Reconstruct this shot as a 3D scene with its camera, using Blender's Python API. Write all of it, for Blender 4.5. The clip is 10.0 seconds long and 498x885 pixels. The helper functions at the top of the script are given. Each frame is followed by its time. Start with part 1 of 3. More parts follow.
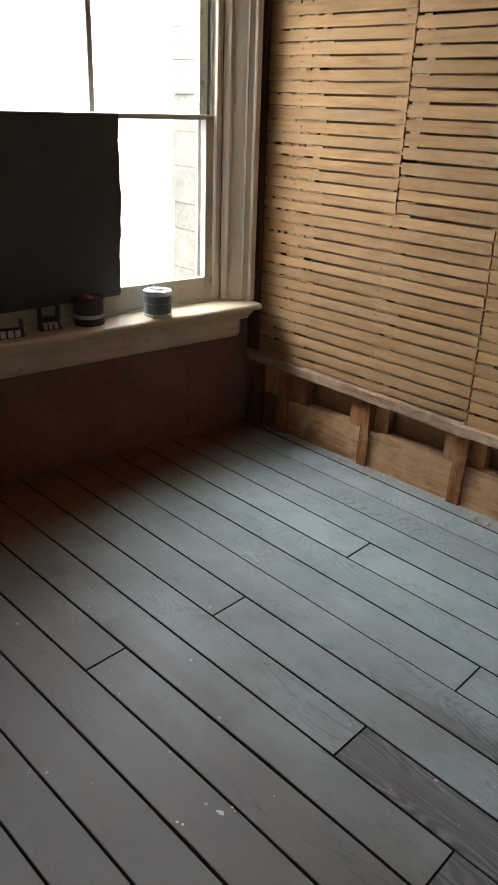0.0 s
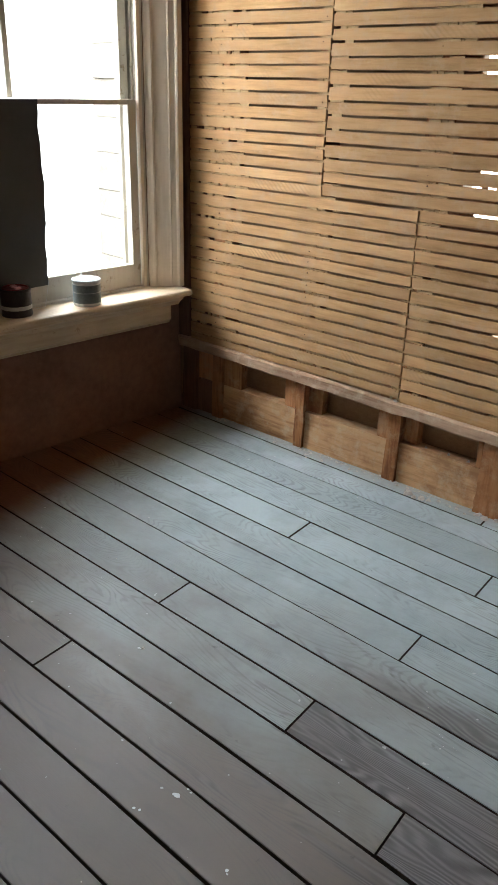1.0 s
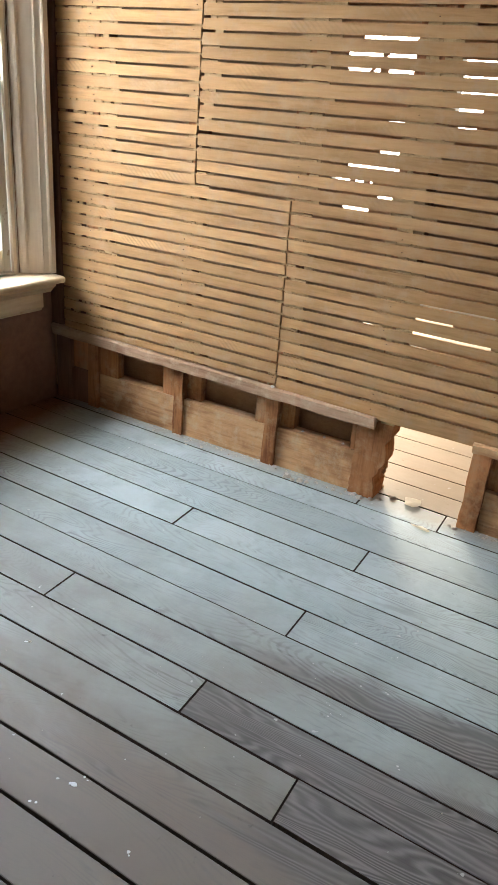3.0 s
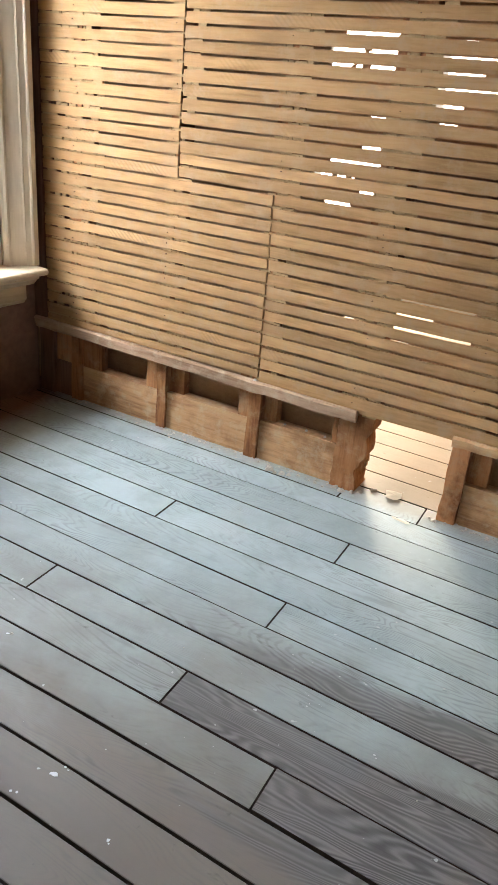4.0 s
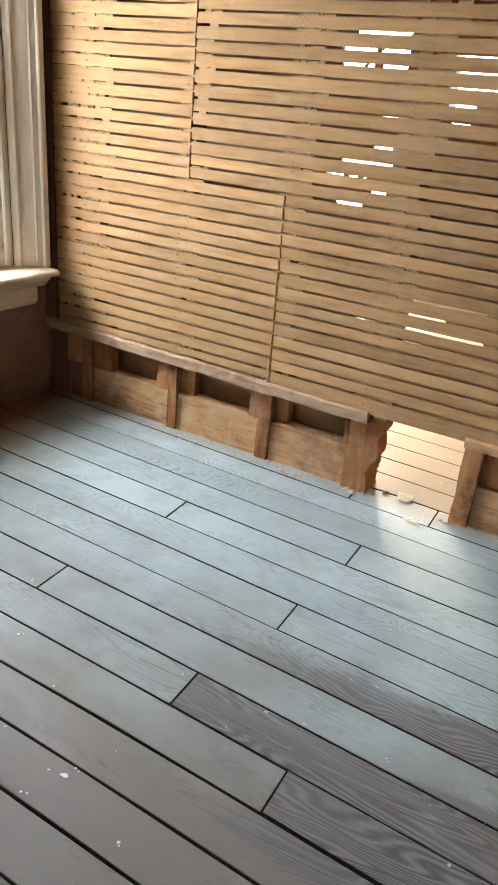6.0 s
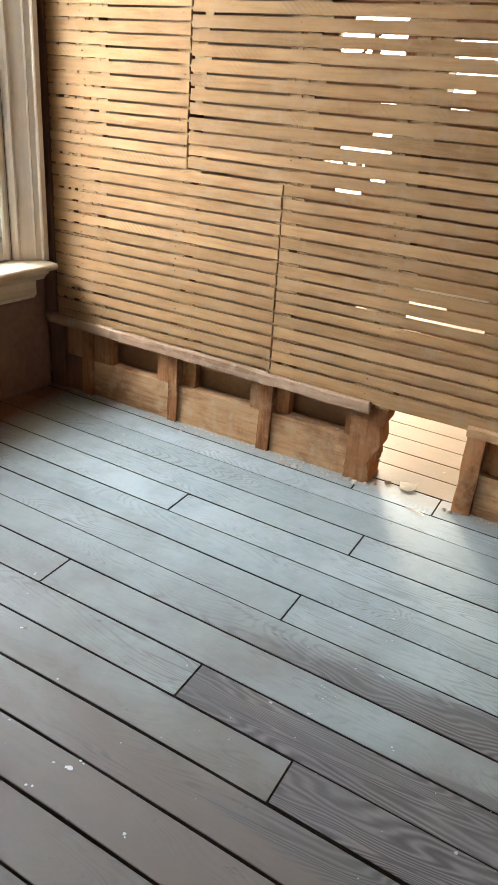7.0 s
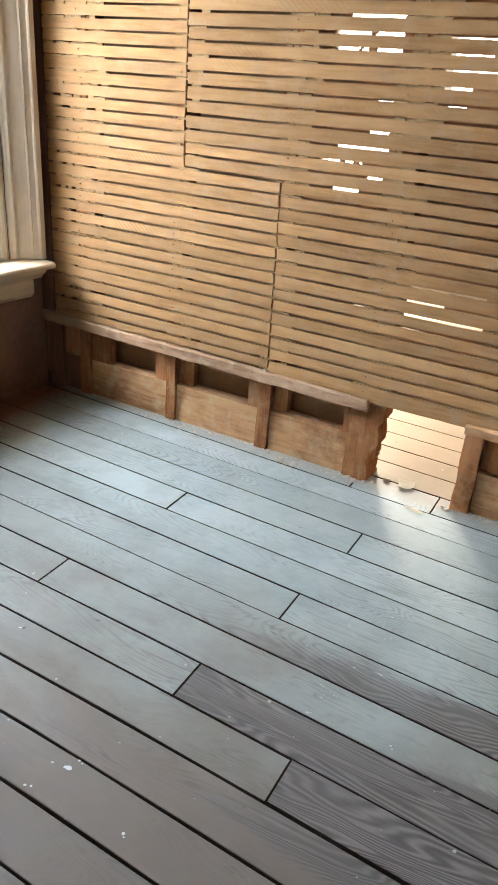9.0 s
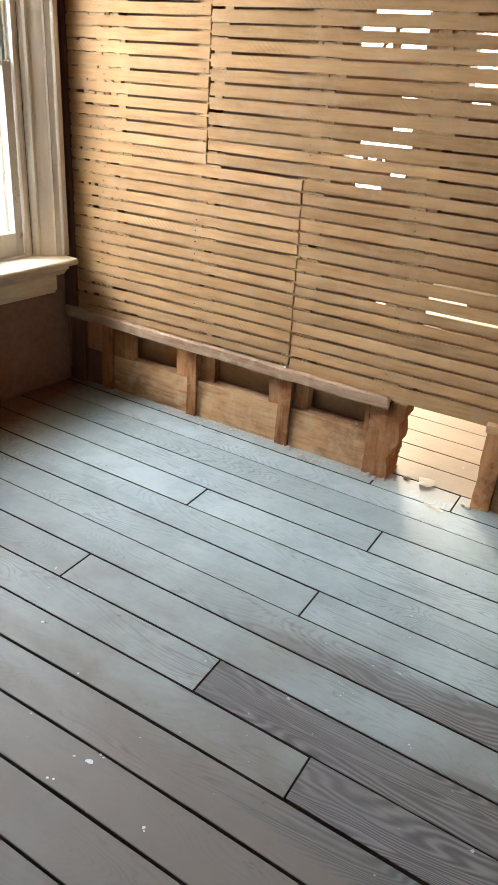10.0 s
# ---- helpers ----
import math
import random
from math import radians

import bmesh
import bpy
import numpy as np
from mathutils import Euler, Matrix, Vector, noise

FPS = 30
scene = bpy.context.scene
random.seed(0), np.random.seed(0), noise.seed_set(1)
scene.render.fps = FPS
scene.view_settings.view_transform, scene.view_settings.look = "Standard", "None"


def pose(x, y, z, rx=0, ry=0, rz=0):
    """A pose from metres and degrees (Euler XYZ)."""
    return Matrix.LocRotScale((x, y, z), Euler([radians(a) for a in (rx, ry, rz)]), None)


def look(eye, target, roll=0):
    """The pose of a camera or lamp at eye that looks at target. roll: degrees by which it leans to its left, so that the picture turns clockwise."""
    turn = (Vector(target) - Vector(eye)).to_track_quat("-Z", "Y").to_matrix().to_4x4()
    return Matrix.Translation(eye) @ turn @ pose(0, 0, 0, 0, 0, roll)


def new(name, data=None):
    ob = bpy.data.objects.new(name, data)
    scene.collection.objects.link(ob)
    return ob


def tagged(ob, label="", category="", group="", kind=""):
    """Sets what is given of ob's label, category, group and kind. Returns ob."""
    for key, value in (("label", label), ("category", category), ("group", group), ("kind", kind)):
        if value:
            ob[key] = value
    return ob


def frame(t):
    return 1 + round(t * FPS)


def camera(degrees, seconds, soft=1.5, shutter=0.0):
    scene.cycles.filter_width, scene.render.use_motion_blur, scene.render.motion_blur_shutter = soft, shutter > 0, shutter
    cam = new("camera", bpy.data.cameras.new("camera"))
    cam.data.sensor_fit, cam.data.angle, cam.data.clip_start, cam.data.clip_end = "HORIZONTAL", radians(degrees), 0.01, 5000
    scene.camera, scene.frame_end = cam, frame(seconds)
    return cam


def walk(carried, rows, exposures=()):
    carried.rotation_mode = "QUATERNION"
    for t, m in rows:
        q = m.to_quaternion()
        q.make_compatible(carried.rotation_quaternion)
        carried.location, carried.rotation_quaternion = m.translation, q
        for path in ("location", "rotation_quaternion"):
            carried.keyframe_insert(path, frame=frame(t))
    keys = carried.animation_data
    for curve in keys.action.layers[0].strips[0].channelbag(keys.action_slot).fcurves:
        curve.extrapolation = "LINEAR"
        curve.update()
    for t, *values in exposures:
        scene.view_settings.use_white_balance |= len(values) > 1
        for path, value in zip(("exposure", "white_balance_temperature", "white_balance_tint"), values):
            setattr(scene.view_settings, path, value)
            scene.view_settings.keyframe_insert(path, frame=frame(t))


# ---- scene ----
cam = camera(35.1, 10.0)
PATH = [
    (0, (2.433, -2.391, 1.371), (1.122, -1.107, 0.574), 2.0),
    (0.5, (2.48, -2.382, 1.357), (1.228, -1.031, 0.58), 2.2),
    (1, (2.436, -2.406, 1.373), (1.255, -1.019, 0.548), 1.5),
    (1.5, (2.394, -2.431, 1.371), (1.241, -1.024, 0.541), 2.3),
    (2, (2.383, -2.445, 1.37), (1.299, -0.971, 0.564), 2.7),
    (2.5, (2.403, -2.448, 1.365), (1.427, -0.902, 0.553), 3.3),
    (4, (2.445, -2.455, 1.382), (1.567, -0.87, 0.533), 4.8),
    (4.5, (2.447, -2.452, 1.374), (1.56, -0.872, 0.528), 4.7),
    (5, (2.439, -2.45, 1.376), (1.538, -0.876, 0.533), 4.5),
    (6.5, (2.438, -2.452, 1.367), (1.539, -0.879, 0.521), 4.6),
    (7, (2.438, -2.446, 1.361), (1.538, -0.88, 0.502), 3.8),
    (7.5, (2.436, -2.445, 1.361), (1.544, -0.874, 0.503), 3.5),
    (8, (2.443, -2.445, 1.37), (1.549, -0.865, 0.532), 4.0),
    (8.5, (2.444, -2.449, 1.366), (1.562, -0.879, 0.497), 4.0),
    (9, (2.44, -2.441, 1.366), (1.543, -0.877, 0.5), 3.6),
    (9.5, (2.442, -2.44, 1.368), (1.542, -0.878, 0.501), 3.8),
    (10, (2.437, -2.445, 1.382), (1.503, -0.913, 0.497), 3.3),
]
EXPOSURES = [(0, -0.24), (0.5, 0.0), (1, 0.15), (2, 0.17), (2.5, 0.38), (4, 0.76), (5, 0.76), (10, 0.76)]
walk(cam, [(t, look(eye, target, roll)) for t, eye, target, roll in PATH], EXPOSURES)

# ---- world, sun and window light ----
world = bpy.data.worlds.new("sky")
scene.world = world
world.use_nodes = True
wn = world.node_tree.nodes
sky = wn.new("ShaderNodeTexSky")
sky.sky_type = "NISHITA"
sky.sun_disc = False
sky.sun_elevation, sky.sun_rotation = radians(48), radians(20)
world.node_tree.links.new(sky.outputs[0], wn["Background"].inputs[0])
wn["Background"].inputs[1].default_value = 0.15

sun_data = bpy.data.lights.new("sun", "SUN")
sun_data.energy, sun_data.angle, sun_data.color = 3.0, radians(0.5), (1.0, 0.93, 0.82)
sun = new("sun", sun_data)
sun.matrix_world = look((3.5, 9.0, 10.7), (0, 0, 0))


def window_light(name, m, width, height, watts, colour):
    data = bpy.data.lights.new(name, "AREA")
    data.shape, data.size, data.size_y, data.energy, data.color = "RECTANGLE", width, height, watts, colour
    lamp = new(name, data)
    lamp.matrix_world = m
    return lamp


# the window wall stands a little out of square with the lath wall
SKEW = radians(5.0)
WALL = Matrix(((-math.sin(SKEW), math.cos(SKEW), 0, -0.038), (-math.cos(SKEW), -math.sin(SKEW), 0, -0.033), (0, 0, 1, 0.008), (0, 0, 0, 1)))


def wpt(u, n, z):
    """A place by its run along the window wall, its distance into the room and its height."""
    return WALL @ Vector((u, n, z))


# bright sky over the skyline outside the window, the duller street below it
SKY_TINT = (0.84, 0.92, 1.0)
window_light("window_sky_light", look(wpt(0.67, -1.2, 3.4), wpt(0.67, 1.0, 3.4)), 3.2, 3.0, 830, SKY_TINT)
window_light("window_street_light", look(wpt(0.67, -1.23, 0.68), wpt(0.67, 1.0, 0.68)), 3.2, 2.6, 130, (0.92, 0.95, 1.0))
# weak fill lamp in an added opening further along the wall, out of view
window_light("unseen_fill_light", look(wpt(2.75, -0.42, 1.26), wpt(2.75, 1.0, 1.26)), 1.0, 1.62, 10, SKY_TINT)
window_light("next_room_light", look((0.11, 2.75, 1.25), (0.11, 0, 1.25)), 0.66, 2.1, 140, (1.0, 0.91, 0.74))
window_light("next_room_second_light", look((0.98, 2.75, 1.25), (0.98, 0, 1.25)), 0.70, 2.1, 6, (1.0, 0.88, 0.70))


# ---- materials ----
def material(name, rough=0.6, metal=0.0, spec=0.5):
    m = bpy.data.materials.new(name)
    m.use_nodes = True
    b = m.node_tree.nodes["Principled BSDF"]
    b.inputs["Roughness"].default_value = rough
    b.inputs["Metallic"].default_value = metal
    b.inputs["Specular IOR Level"].default_value = spec
    return m


class Nodes:
    """Short ways to wire a material."""

    def __init__(self, m):
        self.t, self.n = m.node_tree, m.node_tree.nodes
        self.b = self.n["Principled BSDF"]
        tc, oi = self.n.new("ShaderNodeTexCoord"), self.n.new("ShaderNodeObjectInfo")
        self.rand = oi.outputs["Random"]
        self.pos = tc.outputs["Object"]
        add = self.n.new("ShaderNodeVectorMath")
        add.operation = "MULTIPLY_ADD"
        comb = self.n.new("ShaderNodeCombineXYZ")
        for i in range(3):
            self.link(self.rand, comb.inputs[i])
        self.link(comb.outputs[0], add.inputs[0])
        add.inputs[1].default_value = (37.0, 11.0, 23.0)
        self.link(self.pos, add.inputs[2])
        self.own = add.outputs[0]

    def link(self, a, b):
        self.t.links.new(a, b)

    def scaled(self, v, s):
        m = self.n.new("ShaderNodeMapping")
        m.inputs["Scale"].default_value = s
        self.link(v, m.inputs["Vector"])
        return m.outputs[0]

    def noise(self, v, s=(1, 1, 1), scale=1.0, detail=4.0, rough=0.55, distort=0.0):
        x = self.n.new("ShaderNodeTexNoise")
        x.inputs["Scale"].default_value, x.inputs["Detail"].default_value = scale, detail
        x.inputs["Roughness"].default_value, x.inputs["Distortion"].default_value = rough, distort
        self.link(self.scaled(v, s), x.inputs["Vector"])
        return x.outputs["Fac"]

    def wave(self, v, s, scale, distort, detail=2.0, dscale=1.0, axis="Y"):
        x = self.n.new("ShaderNodeTexWave")
        x.bands_direction = axis
        x.inputs["Scale"].default_value, x.inputs["Distortion"].default_value = scale, distort
        x.inputs["Detail"].default_value, x.inputs["Detail Scale"].default_value = detail, dscale
        self.link(self.scaled(v, s), x.inputs["Vector"])
        return x.outputs["Fac"]

    def ramp(self, f, stops):
        r = self.n.new("ShaderNodeValToRGB")
        e = r.color_ramp.elements
        while len(e) < len(stops):
            e.new(0.5)
        for el, (p, c) in zip(e, stops):
            el.position, el.color = p, (*c, 1) if isinstance(c, tuple) else (c, c, c, 1)
        self.link(f, r.inputs[0])
        return r.outputs[0]

    def mix(self, f, a, b, mode="MIX"):
        x = self.n.new("ShaderNodeMix")
        x.data_type, x.blend_type = "RGBA", mode
        for v, k in ((f, 0), (a, 6), (b, 7)):
            if isinstance(v, (int, float)):
                x.inputs[k].default_value = v if k == 0 else (v, v, v, 1)
            elif isinstance(v, tuple):
                x.inputs[k].default_value = (*v, 1)
            else:
                self.link(v, x.inputs[k])
        return x.outputs[2]

    def maths(self, op, a, b=0.0, c=0.0):
        x = self.n.new("ShaderNodeMath")
        x.operation = op
        for i, v in enumerate((a, b, c)):
            if isinstance(v, (int, float)):
                x.inputs[i].default_value = v
            else:
                self.link(v, x.inputs[i])
        return x.outputs[0]

    def axis(self, k):
        s = self.n.new("ShaderNodeSeparateXYZ")
        self.link(self.pos, s.inputs[0])
        return s.outputs[k]

    def colour(self, c):
        self.link(c, self.b.inputs["Base Color"])

    def rough(self, c):
        self.link(c, self.b.inputs["Roughness"])

    def bump(self, h, strength=0.3, distance=0.002):
        x = self.n.new("ShaderNodeBump")
        x.inputs["Strength"].default_value, x.inputs["Distance"].default_value = strength, distance
        self.link(h, x.inputs["Height"])
        self.link(x.outputs[0], self.b.inputs["Normal"])


def wood(name, dark, mid, light, along=0, rough=0.75, dust=None, vary=0.5, relief=0.45, dirt=(0.60, 0.80, 0.55), saw=False):
    """Sawn wood with its grain along the axis given."""
    m = material(name, rough, spec=0.25)
    k = Nodes(m)
    s = [34.0, 34.0, 34.0]
    s[along] = 3.0
    fine = k.noise(k.own, tuple(s), 2.2, 5, 0.6, 0.3)
    s2 = [9.0, 9.0, 9.0]
    s2[along] = 0.8
    broad = k.noise(k.own, tuple(s2), 1.0, 3, 0.5, 0.6)
    c = k.ramp(k.mix(0.45, fine, broad), [(0.30, dark), (0.5, mid), (0.72, light)])
    tone = k.maths("MULTIPLY_ADD", k.rand, vary, 1.0 - 0.6 * vary)
    c = k.mix(1.0, c, tone, "MULTIPLY")
    spots = k.noise(k.own, (1, 1, 1), 6.0, 5, 0.65)
    c = k.mix(k.ramp(spots, [(dirt[0], 0.0), (dirt[1], dirt[2])]), c, dark)
    if dust:
        c = k.mix(k.ramp(k.noise(k.own, (1, 1, 1), 16.0, 6, 0.7), [(0.5, 0.0), (0.7, 0.75)]), c, dust)
    if saw:
        # slanting marks of the saw on some of the pieces, and grime in long smears
        slant = k.maths("ADD", k.maths("MULTIPLY", k.axis(0), 300.0), k.maths("MULTIPLY", k.axis(2), 340.0))
        marks = k.maths("MULTIPLY_ADD", k.maths("SINE", k.maths("MULTIPLY_ADD", fine, 3.0, slant)), 0.5, 0.5)
        where = k.ramp(k.noise(k.own, (2.2, 1.0, 1.0), 1.6, 2, 0.5), [(0.60, 0.0), (0.72, 0.4)])
        c = k.mix(k.mix(1.0, k.ramp(marks, [(0.35, 0.0), (0.9, 1.0)]), where, "MULTIPLY"), c, dark)
        smear = k.noise(k.pos, (1.0, 1.0, 2.2), 2.1, 5, 0.65, 0.4)
        c = k.mix(k.ramp(smear, [(0.48, 0.0), (0.72, 0.42)]), c, tuple(v * 0.62 for v in mid))
    k.colour(c)
    k.bump(fine, relief, 0.0015)
    return m


def painted(name, paint, under, wear=(0.60, 0.70), rough=0.5, along=2, streaks=0.16):
    """Old paint on wood, dirty, chipped here and there."""
    m = material(name, rough)
    k = Nodes(m)
    s = [30.0, 30.0, 30.0]
    s[along] = 2.0
    grain = k.noise(k.own, tuple(s), 1.5, 4, 0.6)
    dirt = k.noise(k.own, (1, 1, 1), 5.0, 6, 0.65)
    c = k.mix(k.ramp(dirt, [(0.35, 0.0), (0.75, 0.6)]), paint, tuple(v * 0.7 for v in paint))
    c = k.mix(k.ramp(grain, [(0.3, streaks), (0.6, 0.0)]), c, under)
    chips = k.noise(k.own, (1, 1, 1), 22.0, 8, 0.7)
    c = k.mix(k.ramp(chips, [(wear[0], 0.0), (wear[1], 1.0)]), c, under)
    k.colour(c)
    k.bump(k.mix(0.5, grain, chips), 0.35, 0.002)
    return m


def floor_paint(name, paint, bare, worn_x, worn_y, gloss=0.4, margin_shade_edge=0.22, margin_shade_slope=-0.17, bias=0.2, figure=0.5):
    """Thin grey floor paint, worn through to the figured grain of the boards where feet have passed."""
    m = material(name, 0.42, spec=gloss)
    k = Nodes(m)
    field = k.noise(k.own, (1.1, 5.5, 1.0), 1.0, 2.6, 0.42, 0.45)
    jag = k.noise(k.own, (26.0, 60.0, 20.0), 1.0, 3, 0.6)
    rings = k.maths("MULTIPLY_ADD", jag, 2.2, k.maths("MULTIPLY", field, 330.0))
    bands = k.maths("MULTIPLY_ADD", k.maths("SINE", rings), 0.5, 0.5)
    fine = k.noise(k.own, (4.0, 120.0, 20.0), 1.0, 5, 0.7, 0.3)
    bands = k.mix(0.35, bands, fine)
    show = k.ramp(k.noise(k.own, (1.5, 4.0, 1.0), 1.4, 4, 0.6), [(0.36, 0.25), (0.58, 0.95)])
    grain = k.mix(show, k.mix(0.5, fine, 0.5), k.mix(0.3, bands, fine))
    blot = k.noise(k.pos, (1.0, 1.6, 1), 2.3, 5, 0.6, 0.3)
    # the worn patch in the middle of the room
    dx = k.maths("MULTIPLY", k.maths("SUBTRACT", k.axis(0), worn_x), 0.55)
    dy = k.maths("MULTIPLY", k.maths("SUBTRACT", k.axis(1), worn_y), 1.25)
    far = k.maths("SQRT", k.maths("ADD", k.maths("MULTIPLY", dx, dx), k.maths("MULTIPLY", dy, dy)))
    patch = k.noise(k.own, (1.3, 6.0, 1.0), 1.0, 5, 0.6, 0.7)
    wear = k.maths("ADD", k.maths("SUBTRACT", 0.70, far), k.maths("ADD", k.maths("MULTIPLY_ADD", fine, 0.22, k.maths("MULTIPLY", patch, 0.85)), bias - 0.11))
    worn = k.ramp(wear, [(0.70, 0.0), (0.82, 0.75), (1.0, 1.0)])
    shine = k.ramp(grain, [(0.15, tuple(v * 0.55 for v in bare)), (0.5, bare), (0.85, tuple(v * 1.75 for v in bare))])
    tone = k.maths("MULTIPLY_ADD", k.rand, 0.22, 0.88)
    top = k.mix(1.0, paint, tone, "MULTIPLY")
    dirt = k.noise(k.pos, (1, 1, 1), 5.0, 7, 0.7)
    top = k.mix(k.ramp(dirt, [(0.42, 0.0), (0.72, 0.55)]), top, tuple(v * 0.60 for v in paint))
    # browner and darker towards the middle of the room
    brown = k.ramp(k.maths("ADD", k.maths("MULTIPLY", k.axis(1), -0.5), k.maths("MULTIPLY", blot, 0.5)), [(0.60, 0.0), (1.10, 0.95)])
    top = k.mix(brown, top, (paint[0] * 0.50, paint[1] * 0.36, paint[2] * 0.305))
    top = k.mix(k.mix(1.0, k.ramp(grain, [(0.12, figure), (0.50, 0.0)]), k.ramp(k.noise(k.own, (0.9, 3.0, 1.0), 2.0, 4, 0.6), [(0.40, 0.06), (0.62, 0.85)]), "MULTIPLY"), top, bare)
    dusty = k.ramp(k.maths("ADD", k.maths("MULTIPLY", k.axis(1), 6.0), dirt), [(0.15, 0.0), (0.55, 0.55)])
    top = k.mix(dusty, top, (0.40, 0.35, 0.27))
    c = k.mix(worn, top, shine)
    # bare brown strip along the window wall, with the sill's shade painted into it
    margin_shade = k.maths("SUBTRACT", k.maths("MULTIPLY_ADD", k.maths("MAXIMUM", k.axis(1), -1.5), margin_shade_slope, margin_shade_edge), k.axis(0))
    margin_shade = k.maths("ADD", margin_shade, k.maths("MULTIPLY_ADD", k.mix(0.5, dirt, fine), 0.16, -0.08))
    c = k.mix(k.ramp(margin_shade, [(0.0, 0.0), (0.08, 0.3), (0.20, 1.0)]), c, k.ramp(grain, [(0.2, (0.150, 0.066, 0.038)), (0.8, (0.260, 0.122, 0.072))]))
    streak = k.ramp(k.noise(k.own, (1.6, 9.0, 1), 1.7, 4, 0.6, 0.8), [(0.60, 0.0), (0.68, 0.55)])
    c = k.mix(k.mix(1.0, streak, k.ramp(wear, [(0.35, 0.0), (0.62, 1.0)]), "MULTIPLY"), c, shine)
    scuff = k.noise(k.pos, (1, 1, 1), 34.0, 2, 0.5)
    c = k.mix(k.ramp(scuff, [(0.735, 0.0), (0.75, 0.7)]), c, (0.62, 0.63, 0.62))
    stain = k.noise(k.pos, (1, 1.4, 1), 17.0, 5, 0.6, 0.4)
    c = k.mix(k.ramp(stain, [(0.66, 0.0), (0.74, 0.5)]), c, tuple(v * 0.6 for v in bare))
    k.colour(c)
    k.rough(k.ramp(k.mix(0.5, dirt, blot), [(0.3, 0.38), (0.7, 0.60)]))
    k.bump(k.mix(0.4, grain, dirt), 0.14, 0.0012)
    return m


def rough_plain(name, base, other, scale=8.0, rough=0.9, bump=0.4, metal=0.0):
    m = material(name, rough, metal, 0.3)
    k = Nodes(m)
    a = k.noise(k.own, (1, 1, 1), scale, 7, 0.65)
    b = k.noise(k.own, (1, 1, 1), scale * 7, 5, 0.6)
    k.colour(k.ramp(k.mix(0.4, a, b), [(0.35, base), (0.68, other)]))
    k.bump(k.mix(0.5, a, b), bump, 0.003)
    return m


def glass(name):
    m = material(name, 0.03)
    b = m.node_tree.nodes["Principled BSDF"]
    b.inputs["Transmission Weight"].default_value = 1.0
    b.inputs["IOR"].default_value = 1.01
    b.inputs["Base Color"].default_value = (0.97, 0.98, 0.97, 1)
    return m


LATH = wood("lath_wood", (0.31, 0.166, 0.066), (0.50, 0.286, 0.126), (0.58, 0.368, 0.187), 0, 0.85, (0.46, 0.310, 0.186), 0.30, 0.3, saw=True)
STUD = wood("stud_wood", (0.16, 0.058, 0.022), (0.45, 0.192, 0.076), (0.58, 0.29, 0.128), 2, 0.9, (0.48, 0.30, 0.165), 0.35, 0.4, (0.50, 0.66, 0.8))
# brown wood made darker to carry the shade of the corner
CORNER_SHADED = wood("shaded_corner_wood", (0.10, 0.045, 0.026), (0.20, 0.095, 0.055), (0.28, 0.145, 0.085), 2, 0.85)
GROUND = wood("ground_strip_wood", (0.28, 0.155, 0.085), (0.52, 0.335, 0.215), (0.62, 0.43, 0.29), 0, 0.85, (0.57, 0.44, 0.31), 0.3)
BLOCK = wood("low_board_wood", (0.27, 0.125, 0.055), (0.58, 0.325, 0.160), (0.68, 0.43, 0.235), 0, 0.9, (0.58, 0.44, 0.29), 0.3, 0.4, (0.50, 0.68, 0.75))
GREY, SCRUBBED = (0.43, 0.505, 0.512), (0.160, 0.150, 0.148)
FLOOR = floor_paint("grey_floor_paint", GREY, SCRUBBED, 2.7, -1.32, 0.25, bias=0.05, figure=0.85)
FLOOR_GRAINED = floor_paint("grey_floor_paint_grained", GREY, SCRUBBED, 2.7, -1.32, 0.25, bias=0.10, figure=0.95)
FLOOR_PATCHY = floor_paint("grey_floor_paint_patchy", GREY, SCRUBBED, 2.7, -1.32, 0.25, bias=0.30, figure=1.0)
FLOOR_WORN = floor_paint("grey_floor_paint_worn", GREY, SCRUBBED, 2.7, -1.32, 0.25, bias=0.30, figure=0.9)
FLOOR_NEXT = floor_paint("pale_floor_paint", (0.55, 0.48, 0.37), (0.36, 0.28, 0.18), 9.0, 9.0, 0.12, -9.0)
BOARD_EDGE = rough_plain("board_edge_bare", (0.030, 0.020, 0.014), (0.085, 0.055, 0.038), 20.0)
UNDER = rough_plain("subfloor_dark", (0.012, 0.010, 0.008), (0.03, 0.025, 0.02))
CREAM = painted("cream_trim_paint", (0.78, 0.67, 0.53), (0.44, 0.32, 0.21), (0.66, 0.74), 0.5, 2, 0.30)
CREAM_LONG = painted("cream_sill_paint", (0.62, 0.49, 0.335), (0.32, 0.20, 0.115), (0.62, 0.72), 0.5, 1, 0.4)
SASH = painted("sash_paint", (0.62, 0.58, 0.50), (0.32, 0.25, 0.17), (0.60, 0.68), 0.5, 2)
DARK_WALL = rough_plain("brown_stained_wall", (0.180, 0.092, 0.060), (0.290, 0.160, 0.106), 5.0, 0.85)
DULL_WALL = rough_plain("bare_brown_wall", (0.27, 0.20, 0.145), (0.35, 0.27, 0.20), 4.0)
PLASTER = rough_plain("old_plaster", (0.48, 0.43, 0.36), (0.60, 0.55, 0.47), 3.0)
BACK_PLASTER = rough_plain("plaster_keys_back", (0.36, 0.20, 0.10), (0.50, 0.31, 0.17), 14.0)
BRICK = rough_plain("weathered_stone", (0.30, 0.27, 0.22), (0.50, 0.46, 0.39), 7.0)
CRUMB = rough_plain("plaster_crumbs", (0.45, 0.40, 0.33), (0.70, 0.66, 0.58), 40.0)
DUSTY = rough_plain("dusty_keys", (0.36, 0.225, 0.10), (0.52, 0.36, 0.19), 30.0)
